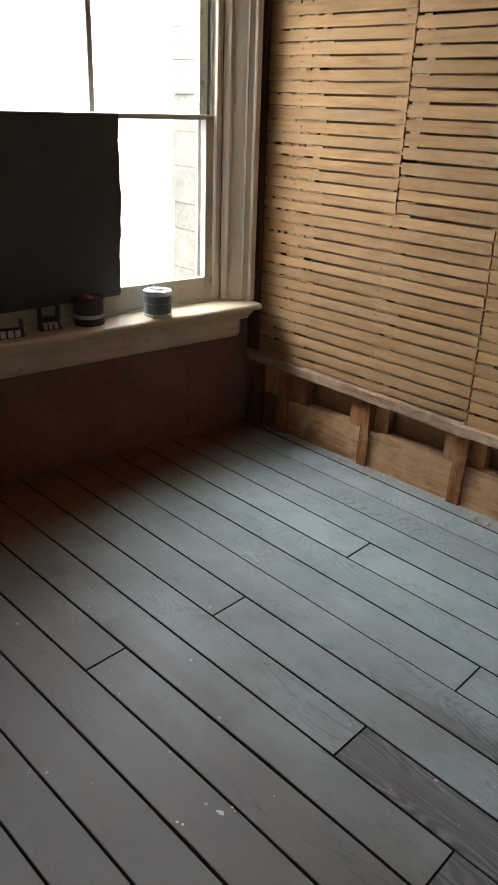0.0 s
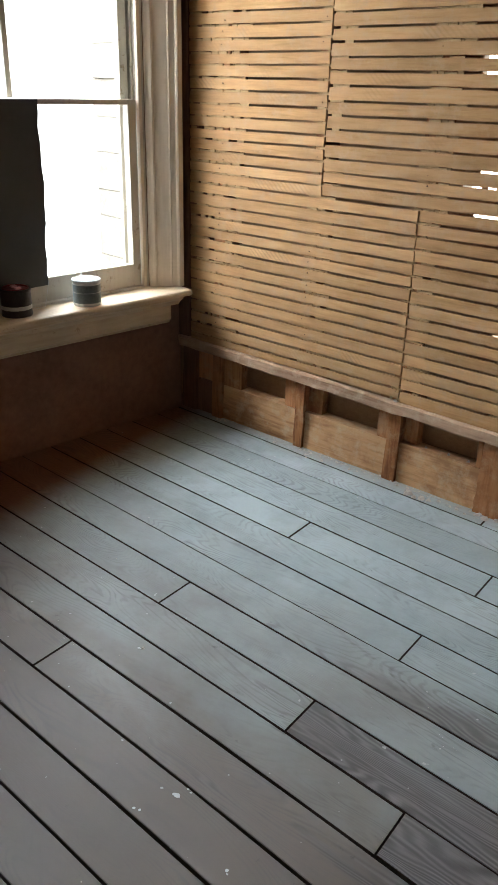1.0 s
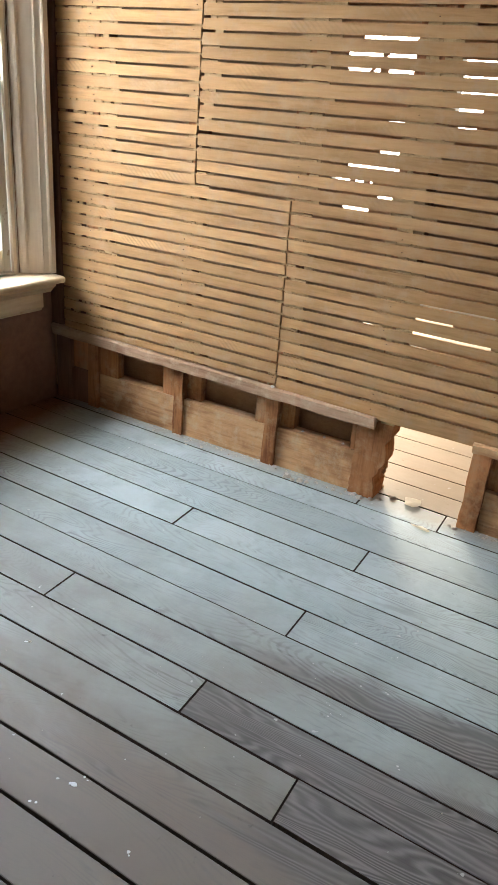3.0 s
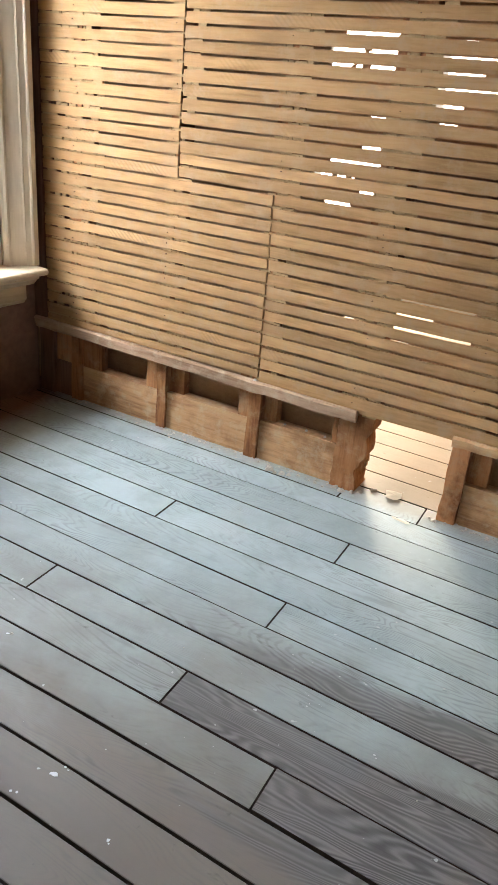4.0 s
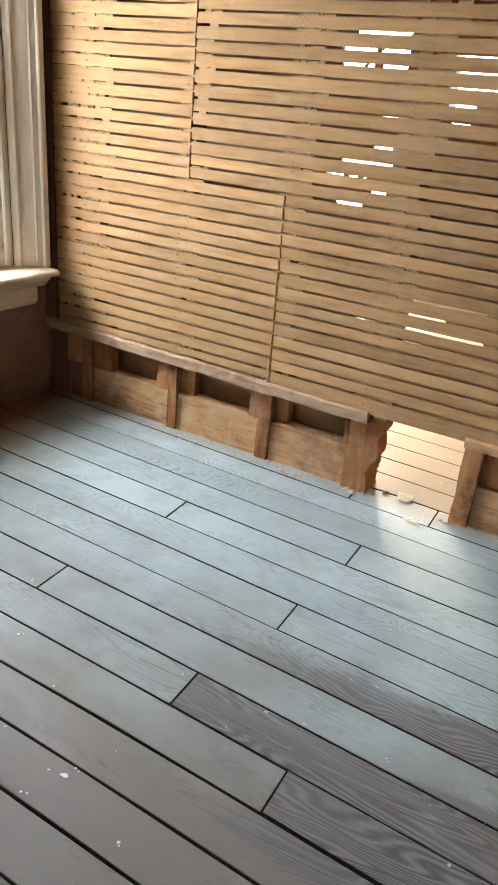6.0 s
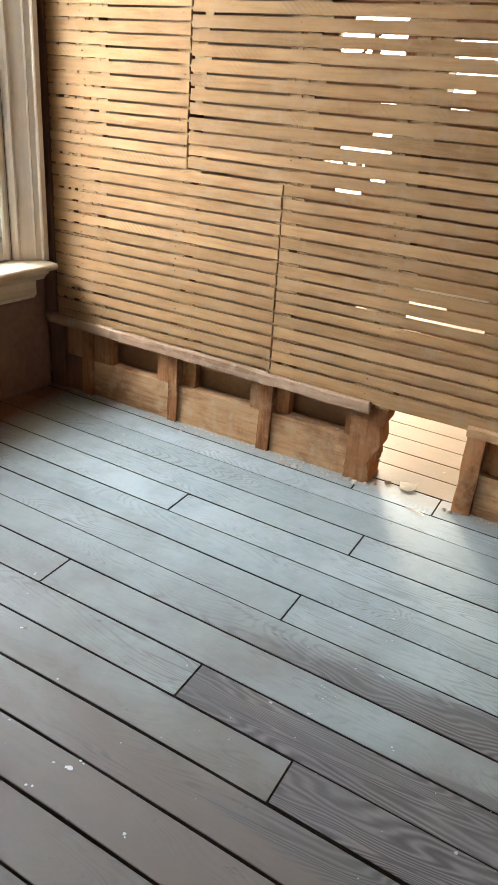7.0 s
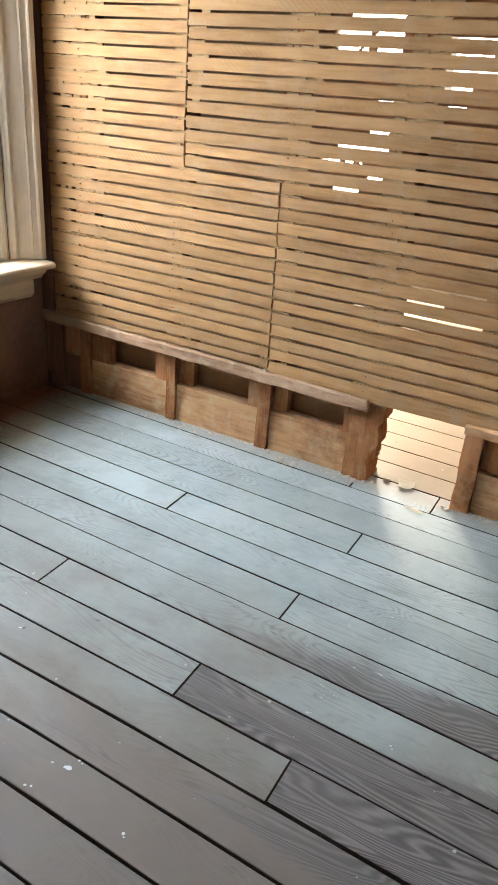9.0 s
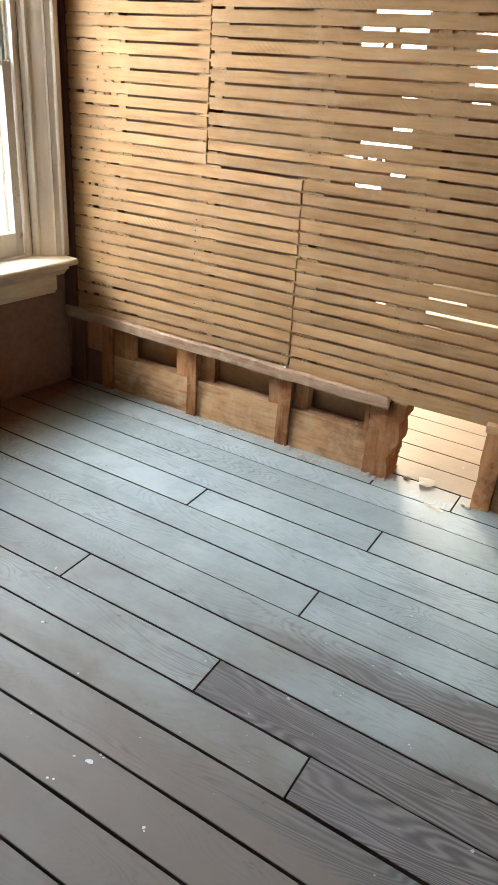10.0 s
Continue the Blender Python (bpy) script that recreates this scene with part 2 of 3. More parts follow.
PAPER = rough_plain("torn_paper", (0.78, 0.73, 0.60), (0.84, 0.80, 0.69), 9.0, 0.5, 0.2)
BLACK_PANEL = rough_plain("black_panel", (0.050, 0.054, 0.056), (0.070, 0.075, 0.077), 3.0, 0.55, 0.1)
TIN = rough_plain("dull_tin", (0.42, 0.44, 0.45), (0.62, 0.63, 0.63), 20.0, 0.35, 0.1, 1.0)
LID_WHITE = rough_plain("lid_white", (0.62, 0.64, 0.64), (0.78, 0.80, 0.80), 20.0, 0.4, 0.1)
LABEL_GREY = rough_plain("label_grey_green", (0.11, 0.14, 0.15), (0.21, 0.25, 0.265), 25.0, 0.5, 0.1)
LABEL_BLACK = rough_plain("label_black", (0.028, 0.021, 0.020), (0.060, 0.046, 0.043), 25.0, 0.45, 0.1)
LID_RED = rough_plain("lid_red", (0.16, 0.018, 0.02), (0.28, 0.04, 0.04), 25.0, 0.4, 0.1)
WHITE_BAND = rough_plain("label_white", (0.55, 0.53, 0.50), (0.68, 0.66, 0.62), 25.0, 0.5, 0.1)
PINK = rough_plain("lid_pink", (0.62, 0.30, 0.29), (0.75, 0.42, 0.40), 25.0, 0.4, 0.1)
NAIL = rough_plain("rusty_nail", (0.03, 0.018, 0.012), (0.08, 0.04, 0.025), 60.0, 0.7, 0.2, 0.5)
GLASS = glass("window_glass")


# ---- mesh helpers ----
def part(name, bm, mat, parent=None, label="", smooth=False):
    """Link a bmesh as one mesh object, under a thing where one is given."""
    me = bpy.data.meshes.new(name)
    bmesh.ops.recalc_face_normals(bm, faces=bm.faces)
    if smooth:
        for f in bm.faces:
            f.smooth = True
    bm.to_mesh(me)
    bm.free()
    me.materials.append(mat)
    ob = new(name, me)
    if parent:
        ob.parent = parent
        ob.matrix_parent_inverse = parent.matrix_basis.inverted()
    if label:
        tagged(ob, label)
    return ob


def empty(name, m, label, category, group="", kind=""):
    ob = new(name)
    ob.empty_display_size = 0.05
    ob.matrix_basis = m
    return tagged(ob, label, category, group, kind)


def hexa(bm, low, high):
    """A solid from four lower and four upper corners, in the same turn."""
    a, b = [bm.verts.new(p) for p in low], [bm.verts.new(p) for p in high]
    bm.faces.new(a[::-1]), bm.faces.new(b)
    for i in range(4):
        bm.faces.new((a[i], a[(i + 1) % 4], b[(i + 1) % 4], b[i]))
    return a + b


def block(bm, x0, x1, y0, y1, z0, z1, m=None):
    low = [Vector((x, y, z0)) for x, y in ((x0, y0), (x1, y0), (x1, y1), (x0, y1))]
    high = [Vector((v.x, v.y, z1)) for v in low]
    if m:
        low, high = [m @ v for v in low], [m @ v for v in high]
    return hexa(bm, low, high)


def box_part(name, dims, mat, parent=None, label="", m=None, bevel=0.0):
    bm = bmesh.new()
    block(bm, *dims, m=m)
    if bevel:
        bmesh.ops.bevel(bm, geom=bm.edges[:], offset=bevel, segments=2, affect="EDGES", profile=0.6)
    return part(name, bm, mat, parent, label)


def prism(bm, profile, a, b, m=None):
    """A profile of (n, z) pairs or (u, n) pairs drawn from place a to place b by the two makers."""
    p = [m @ Vector(a(*q)) for q in profile] if m else [Vector(a(*q)) for q in profile]
    q = [m @ Vector(b(*q)) for q in profile] if m else [Vector(b(*q)) for q in profile]
    va, vb = [bm.verts.new(v) for v in p], [bm.verts.new(v) for v in q]
    bm.faces.new(va), bm.faces.new(vb[::-1])
    for i in range(len(va)):
        j = (i + 1) % len(va)
        bm.faces.new((va[i], vb[i], vb[j], va[j]))


def turned(bm, rings, seg=28, cap=True):
    """A round body from (radius, height) rings."""
    loops = [[bm.verts.new((r * math.cos(2 * math.pi * i / seg), r * math.sin(2 * math.pi * i / seg), z)) for i in range(seg)] for r, z in rings]
    for a, b in zip(loops, loops[1:]):
        for i in range(seg):
            bm.faces.new((a[i], a[(i + 1) % seg], b[(i + 1) % seg], b[i]))
    if cap:
        bm.faces.new(loops[0][::-1]), bm.faces.new(loops[-1])


rng = random.Random(7)

# ---- large structure ----
NORTH_END, EAST, SOUTH, TOP = 3.0, 4.3, -4.4, 2.75
floor = tagged(box_part("floor", (-0.40, EAST + 0.1, SOUTH - 0.1, NORTH_END, -0.06, -0.0265), UNDER), "grey painted softwood board floor, worn and dusty", "floor", kind="structure")
ceiling = tagged(box_part("ceiling", (-0.5, EAST + 0.2, SOUTH - 0.2, NORTH_END + 0.2, TOP, TOP + 0.15), DULL_WALL), "plain dull brown ceiling", "ceiling", kind="structure")
tagged(box_part("wall_east", (EAST, EAST + 0.15, SOUTH - 0.1, NORTH_END, -0.06, TOP), DULL_WALL), "plain bare brown wall", "wall", kind="structure")
tagged(box_part("wall_south", (-0.6, EAST, SOUTH - 0.15, SOUTH, -0.06, TOP), DULL_WALL), "plain bare brown wall", "wall", kind="structure")

# window wall, with the opening through it and an unseen one added for fill
OPEN_L, OPEN_R, SILL_Z, HEAD_Z = 0.135, 1.201, 0.55, 2.02
FILL_L, FILL_R = 2.22, 3.28
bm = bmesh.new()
for u0, u1, z0, z1 in ((-0.036, OPEN_L, -0.06, TOP), (OPEN_R, FILL_L, -0.06, TOP), (FILL_R, 4.5, -0.06, TOP),
                       (OPEN_L, OPEN_R, -0.06, SILL_Z), (OPEN_L, OPEN_R, HEAD_Z, TOP), (FILL_L, FILL_R, -0.06, SILL_Z), (FILL_L, FILL_R, HEAD_Z, TOP)):
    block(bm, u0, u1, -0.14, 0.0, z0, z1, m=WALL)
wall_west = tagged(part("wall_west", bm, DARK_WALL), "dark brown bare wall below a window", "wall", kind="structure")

# masonry of the outer reveal
bm = bmesh.new()
for u0, u1, z0, z1 in ((-0.6, OPEN_L - 0.022, -0.06, 3.2), (OPEN_R, FILL_L, -0.06, 3.2), (FILL_R, 4.5, -0.06, 3.2), (OPEN_L - 0.022, OPEN_R, -0.06, SILL_Z - 0.03),
                       (OPEN_L - 0.022, OPEN_R, HEAD_Z + 0.02, 3.2), (FILL_L, FILL_R, -0.06, SILL_Z), (FILL_L, FILL_R, HEAD_Z, 3.2)):
    block(bm, u0, u1, -0.36, -0.142, z0, z1, m=WALL)
masonry = tagged(part("outer_wall", bm, BRICK), "weathered stone outer wall round the window", "wall", kind="structure")
stone_rng, z = random.Random(5), SILL_Z - 0.028
while z < HEAD_Z:
    h = min(stone_rng.uniform(0.11, 0.17), HEAD_Z + 0.018 - z)
    box_part("stone", (OPEN_L - 0.0215, OPEN_L + stone_rng.uniform(-0.004, 0.008), -0.355 + stone_rng.uniform(-0.006, 0.014), -0.144, z, z + h - 0.0012), BRICK, masonry, m=WALL, bevel=0.003)
    z += h

# the far side of the partition: plaster on strips, broken through in places
# each break: its height, half its depth and its run along x
BROKEN = ((1.597, 0.010, 1.585, 1.615), (1.551, 0.012, 1.570, 1.78), (1.515, 0.010, 1.251, 1.330), (1.512, 0.012, 1.338, 1.46), (1.507, 0.010, 1.641, 1.687),
          (1.470, 0.014, 1.200, 1.325), (1.468, 0.014, 1.335, 1.46), (1.461, 0.014, 1.570, 1.78), (1.427, 0.011, 1.205, 1.284), (1.424, 0.012, 1.295, 1.324), (1.424, 0.014, 1.343, 1.46),
          (1.415, 0.014, 1.570, 1.723), (1.369, 0.014, 1.570, 1.78), (1.323, 0.012, 1.570, 1.671), (1.277, 0.010, 1.598, 1.663), (1.276, 0.010, 1.370, 1.46),
          (1.181, 0.012, 1.344, 1.46), (1.135, 0.012, 1.238, 1.318), (1.135, 0.013, 1.326, 1.46), (1.090, 0.012, 1.186, 1.261), (1.089, 0.012, 1.274, 1.308), (1.089, 0.011, 1.323, 1.343),
          (1.042, 0.011, 1.355, 1.46), (0.998, 0.011, 1.239, 1.338),
          (0.757, 0.008, 1.792, 1.832), (0.711, 0.019, 1.550, 1.832), (0.664, 0.017, 1.550, 1.697), (0.614, 0.013, 1.550, 1.831), (0.568, 0.009, 1.550, 1.619),
          (0.617, 0.006, 1.36, 1.45))


def spans(z):
    """Where the far side of the partition is sound at a height: runs along x."""
    holes = [(1.535, 1.865)] if z < 0.315 else []
    holes += [(x0, x1) for zc, half, x0, x1 in BROKEN if abs(zc - z) < half]
    out, x = [], -0.30
    for a, b in sorted(holes):
        out.append((x, a))
        x = b
    return out + [(x, EAST)]


far_side = empty("wall_plaster_back", pose(0, 0, 0), "broken plaster on the far side of the open partition", "wall", kind="structure")
z = -0.026
while z < TOP - 0.03:
    h = 0.0111
    for a, b in spans(z + h / 2):
        if b - a > 0.01:
            ja, jb = (rng.uniform(-0.006, 0.006) if abs(e) > 0.31 and e < EAST else 0 for e in (a, b))
            box_part("plaster_strip", (a + ja, b + jb, 0.112, 0.130, z, min(z + h, TOP)), BACK_PLASTER, far_side)
    z += h

# next room
bm = bmesh.new()
for x0, x1, z0, z1 in ((-0.45, -0.24, -0.06, TOP), (0.46, 0.61, -0.06, TOP), (1.35, EAST, -0.06, TOP), (-0.24, 0.46, 2.32, TOP), (0.61, 1.35, 2.32, TOP), (-0.24, 0.46, -0.06, 0.18), (0.61, 1.35, -0.06, 0.18)):
    block(bm, x0, x1, NORTH_END, NORTH_END + 0.15, z0, z1)
tagged(part("wall_north", bm, PLASTER), "plain plaster wall of the next room", "wall", kind="structure")
tagged(box_part("wall_next_west", (-0.45, -0.30, 0.02, NORTH_END, -0.06, TOP), PLASTER), "plain plaster wall of the next room", "wall", kind="structure")

# pale hazy distance beyond the windows of the next room
HAZE = material("bright_haze", 1.0)
HAZE.node_tree.nodes["Principled BSDF"].inputs["Emission Color"].default_value = (1.0, 0.95, 0.86, 1)
HAZE.node_tree.nodes["Principled BSDF"].inputs["Emission Strength"].default_value = 4.0
tagged(box_part("backdrop", (-9.0, 7.0, 11.0, 11.1, -5.0, 2.2), HAZE), "bright hazy distance outside the next room", "backdrop", kind="structure")

# ---- window ----
window = empty("window_1", WALL.copy(), "tall old sash window with cream painted wide moulded trim", "window", kind="structure")


def run_u(name, profile, u0, u1, mat, label=""):
    """A moulding along the wall from a profile of (n, z)."""
    bm = bmesh.new()
    prism(bm, profile, lambda n, z: (u0, n, z), lambda n, z: (u1, n, z), WALL)
    return part(name, bm, mat, window, label)


def run_z(name, profile, z0, z1, mat, label="", parent=None):
    """An upright moulding from a profile of (u, n)."""
    bm = bmesh.new()
    prism(bm, profile, lambda u, n: (u, n, z0), lambda u, n: (u, n, z1), WALL)
    return part(name, bm, mat, parent or window, label)


CASING = [(0.014, 0.002), (0.014, 0.086), (0.018, 0.090), (0.038, 0.090), (0.042, 0.086), (0.044, 0.078), (0.060, 0.066), (0.063, 0.068), (0.067, 0.060),
          (0.106, 0.026), (0.110, 0.030), (0.119, 0.028), (0.125, 0.018), (0.133, 0.010), (0.134, 0.002)]
MID = (OPEN_L + OPEN_R) / 2
run_z("casing", CASING, 0.581, HEAD_Z + 0.010, CREAM, "cream moulded splayed window casing")
run_z("casing", [(2 * MID - u, n) for u, n in CASING], 0.581, HEAD_Z + 0.010, CREAM, "cream moulded splayed window casing")
run_u("head_casing", [(n, HEAD_Z + z) for n, z in ((0.002, 0.011), (0.090, 0.011), (0.095, 0.05), (0.085, 0.12), (0.11, 0.14), (0.11, 0.16), (0.002, 0.16))], 0.0, 2 * MID, CREAM, "cream moulded head casing")
for side in (0, 1):
    f = (lambda u: 2 * MID - u) if side else (lambda u: u)
    run_z("jamb", [(f(0.1355), 0.0), (f(0.148), 0.0), (f(0.148), -0.139), (f(0.1355), -0.139)], 0.581, HEAD_Z - 0.001, SASH)
    run_z("stop_bead", [(f(0.1485), 0.006), (f(0.163), 0.004), (f(0.166), -0.002), (f(0.166), -0.008), (f(0.1485), -0.008)], 0.581, HEAD_Z - 0.001, CREAM, "cream stop bead with chipped paint")
    run_z("parting_bead", [(f(0.1485), -0.046), (f(0.160), -0.046), (f(0.160), -0.053), (f(0.1485), -0.053)], 0.581, HEAD_Z - 0.001, SASH)
    run_z("blind_stop", [(f(0.1485), -0.092), (f(0.185), -0.092), (f(0.185), -0.110), (f(0.1485), -0.110)], 0.581, HEAD_Z - 0.001, SASH, "weathered pale outer stop")
STOOL = [(-0.044, 0.553), (0.148, 0.553), (0.156, 0.556), (0.160, 0.563), (0.160, 0.571), (0.156, 0.577), (0.148, 0.580), (-0.044, 0.580)]
bm = bmesh.new()
prism(bm, STOOL, lambda n, z: (0.030, n, z), lambda n, z: (2 * MID - 0.03, n, z), WALL)
stool = part("window_sill", bm, CREAM_LONG, window, "cream painted inner sill, worn to bare wood at the back")
run_u("sill_strip", [(-0.008, 0.5805), (0.014, 0.5805), (0.012, 0.588), (-0.008, 0.590)], 0.168, 2 * MID - 0.168, SASH, "worn strip along the back of the sill")
run_u("bed_moulding", [(0.002, 0.5525), (0.140, 0.5525), (0.138, 0.542), (0.126, 0.535), (0.112, 0.520), (0.104, 0.512), (0.002, 0.512)], 0.062, 2 * MID - 0.062, CREAM_LONG)
run_u("apron", [(0.002, 0.5115), (0.098, 0.5115), (0.098, 0.452), (0.090, 0.446), (0.086, 0.437), (0.078, 0.433), (0.002, 0.433)], 0.098, 2 * MID - 0.098, CREAM_LONG, "cream painted apron board under the sill")
run_u("outer_sill", [(-0.045, 0.580), (-0.045, 0.562), (-0.40, 0.52), (-0.40, 0.545)], OPEN_L + 0.002, OPEN_R - 0.002, SASH, "weathered sloping outer sill")


def sash(name, z0, z1, n0, n1, low, top, label):
    s = empty(name, WALL.copy(), label, "")
    s.parent = window
    s.matrix_parent_inverse = window.matrix_basis.inverted()
    a, b = 0.167, 2 * MID - 0.167
    st, mu = 0.038, 0.011
    mid = (n0 + n1) / 2
    for u0, u1 in ((a, a + st), (b - st, b)):
        box_part("stile", (u0, u1, n0, n1, z0, z1), SASH, s, m=WALL, bevel=0.003)
    box_part("bottom_rail", (a + st, b - st, n0, n1, z0, z0 + low), SASH, s, m=WALL, bevel=0.003)
    box_part("top_rail", (a + st, b - st, n0, n1, z1 - top, z1), SASH, s, m=WALL, bevel=0.003)
    box_part("muntin", (MID - mu, MID + mu, n0 + 0.004, n1 - 0.004, z0 + low, z1 - top), SASH, s, m=WALL, bevel=0.004)
    for u0, u1 in ((a + st, MID - mu), (MID + mu, b - st)):
        p = box_part("pane", (u0 - 0.004, u1 + 0.004, mid - 0.0015, mid + 0.0015, z0 + low - 0.004, z1 - top + 0.004), GLASS, s, m=WALL)
        p.visible_shadow = False
    return s


sash("lower_sash", 0.582, 1.306, -0.044, -0.010, 0.098, 0.018, "lower sash with pale worn paint")
sash("upper_sash", 1.290, HEAD_Z - 0.002, -0.090, -0.056, 0.018, 0.05, "upper sash with pale worn paint")

# black sheet over part of the lower sash
bm = bmesh.new()
NU, NZ = 6, 14
grid = [[None] * (NZ + 1) for _ in range(NU + 1)]
front, back = [], []
for i in range(NU + 1):
    ca, cb = [], []
    for j in range(NZ + 1):
        f, g = i / NU, j / NZ
        edge = 0.600 + 0.012 * (1 - g) + 0.004 * math.sin(9 * g) + 0.0025 * math.sin(31 * g)
        u = edge + (1.165 - edge) * f
        n = 0.004 * math.sin(3.1 * f + 2 * g) * (1 - f)
        zz = 0.655 + 0.650 * g - 0.012 * f * (1 - g)
        ca.append(bm.verts.new(wpt(u, 0.003 + n, zz)))
        cb.append(bm.verts.new(wpt(u, -0.009, zz)))
    front.append(ca), back.append(cb)
for i in range(NU):
    for j in range(NZ):
        bm.faces.new((front[i][j], front[i + 1][j], front[i + 1][j + 1], front[i][j + 1]))
        bm.faces.new((back[i][j], back[i][j + 1], back[i + 1][j + 1], back[i + 1][j]))
for j in range(NZ):
    bm.faces.new((front[0][j], front[0][j + 1], back[0][j + 1], back[0][j]))
    bm.faces.new((front[NU][j], back[NU][j], back[NU][j + 1], front[NU][j + 1]))
for i in range(NU):
    bm.faces.new((front[i][0], back[i][0], back[i + 1][0], front[i + 1][0]))
    bm.faces.new((front[i][NZ], front[i + 1][NZ], back[i + 1][NZ], back[i][NZ]))
tagged(part("black_panel", bm, BLACK_PANEL, smooth=False), "matt charcoal black sheet covering part of the lower window sash", "panel")

# ---- partition: studs, low boards, laths ----
partition = empty("wall_partition", pose(0, 0, 0), "open stud partition with bare golden wooden laths, plaster stripped", "wall", kind="structure")
LEAN_X = 0.028 / 1.2
STUDS = [(-0.034, 0.048), (0.150, 0.207), (0.620, 0.662), (1.058, 1.110), (1.440, 1.538), (1.862, 1.926), (2.30, 2.36), (2.71, 2.77), (3.12, 3.18), (3.52, 3.58), (3.93, 3.99)]
for i, (a, b) in enumerate(STUDS):
    bm = bmesh.new()
    n = 60 if i == 4 else 18
    rows = []
    for j in range(n + 1):
        zz = -0.026 + (TOP + 0.026) * (j / n) ** 2.0
        s = LEAN_X * zz
        w = [rng.uniform(-0.0025, 0.0025) for _ in range(4)]
        if i == 4:
            # split and broken in steps beside the opening
            step = 0.0 if zz < 0.06 else -0.012 if zz < 0.10 else 0.006 if zz < 0.145 else 0.022 if zz < 0.205 else 0.013 if zz < 0.225 else 0.034 if zz < 0.36 else 0.0
            w[1] += step + rng.uniform(-0.002, 0.002)
            w[2] += 0.8 * step
        rows.append([bm.verts.new((x + s + d, y, zz)) for (x, y), d in zip(((a, 0.0095), (b, 0.0095), (b, 0.110), (a, 0.110)), w)])
    bm.faces.new(rows[0][::-1]), bm.faces.new(rows[-1])
    for p, q in zip(rows, rows[1:]):
        for k in range(4):
            bm.faces.new((p[k], p[(k + 1) % 4], q[(k + 1) % 4], q[k]))
    # the corner stud takes the darker wood, for the shade around it
    part("stud", bm, STUD if i else CORNER_SHADED, partition, "rough sawn reddish brown stud")

# rough board closing the corner over the lath ends, darkened for the shade there
bm = bmesh.new()
n, rows = 22, []
for j in range(n + 1):
    zz = 0.35 + (TOP - 0.352) * j / n
    d = rng.uniform(-0.003, 0.003)
    rows.append([bm.verts.new(q) for q in ((-0.036, -0.007, zz), (0.024 + d, -0.006, zz), (0.028 + d, -0.003, zz), (0.028 + d, 0.0085, zz), (-0.036, 0.0085, zz))])
bm.faces.new(rows[0][::-1]), bm.faces.new(rows[-1])
for p, q in zip(rows, rows[1:]):
    for k in range(5):
        bm.faces.new((p[k], p[(k + 1) % 5], q[(k + 1) % 5], q[k]))
part("corner_board", bm, CORNER_SHADED, partition, "dark brown corner board beside the laths, shade in its colour")

# low boards between the studs, with cleats beside the dark openings
BAYS = [(0.050, 0.148, None, None), (0.209, 0.618, 0.312, 0.555), (0.664, 1.056, 0.735, 1.008), (1.112, 1.438, 1.172, 1.418),
        (1.928, 2.298, 2.00, 2.24), (2.362, 2.708, 2.42, 2.65), (2.772, 3.118, 2.83, 3.06), (3.182, 3.518, 3.24, 3.46)]
for a, b, c, d in BAYS:
    bm = bmesh.new()
    top = 0.158 + rng.uniform(-0.006, 0.008)
    block(bm, a, b, 0.024, 0.085, -0.026, top)
    bmesh.ops.subdivide_edges(bm, edges=[e for e in bm.edges if abs(e.verts[0].co.x - e.verts[1].co.x) > 0.1], cuts=6)
    for v in bm.verts:
        if v.co.z > 0.1:
            v.co.z += rng.uniform(-0.0012, 0.0012)
        v.co.y += rng.uniform(-0.0015, 0.0015)
    # the first bay's board is darkened too, as it lies in shade
    part("low_board", bm, BLOCK if c else CORNER_SHADED, partition, "old brown backing board between studs")
    if c:
        if c - a > 0.012:
            y0 = 0.027 if a < 0.5 else 0.045
            box_part("cleat", (a, c, y0, y0 + 0.04, top + 0.001, 0.36), STUD, partition, bevel=0.003)
        box_part("cleat", (d, b, 0.026, 0.066, top + 0.001, 0.36), STUD, partition, bevel=0.003)
    else:
        box_part("cleat", (a, b, 0.030, 0.060, top + 0.001, 0.36), STUD, partition, bevel=0.003)

# ground strips at the foot of the laths
for a, b, z0, z1 in ((-0.034, 1.515, 0.300, 0.343), (1.868, 3.05, 0.300, 0.334), (3.054, EAST - 0.01, 0.300, 0.334)):
    bm = bmesh.new()
    n = 26
    rows = []
    for j in range(n + 1):
        x = a + (b - a) * j / n
        d = rng.uniform(-0.003, 0.003)
        rag = rng.uniform(-0.006, 0.010) if j in (0, n) else 0
        if a < 1:
            z1 = 0.347 - 0.0155 * x
            z0 = z1 - 0.043
        rows.append([bm.verts.new(p) for p in ((x + rag, -0.016, z0 + d), (x, -0.018, z1 - 0.006 + d), (x - rag, -0.010, z1 + 0.5 * d), (x, 0.009, z1), (x, 0.009, z0))])
    bm.faces.new(rows[0]), bm.faces.new(rows[-1][::-1])
    for p, q in zip(rows, rows[1:]):
        for k in range(5):
            bm.faces.new((p[k], q[k], q[(k + 1) % 5], p[(k + 1) % 5]))
    part("ground_strip", bm, GROUND if a < 1 else BLOCK, partition, "dusty pinkish wooden ground strip")

# ---- small things on the sill ----
def at_sill(u, n, turn=0.0):
    p = wpt(u, n, 0.5805)
    return pose(p.x, p.y, p.z, 0, 0, turn)


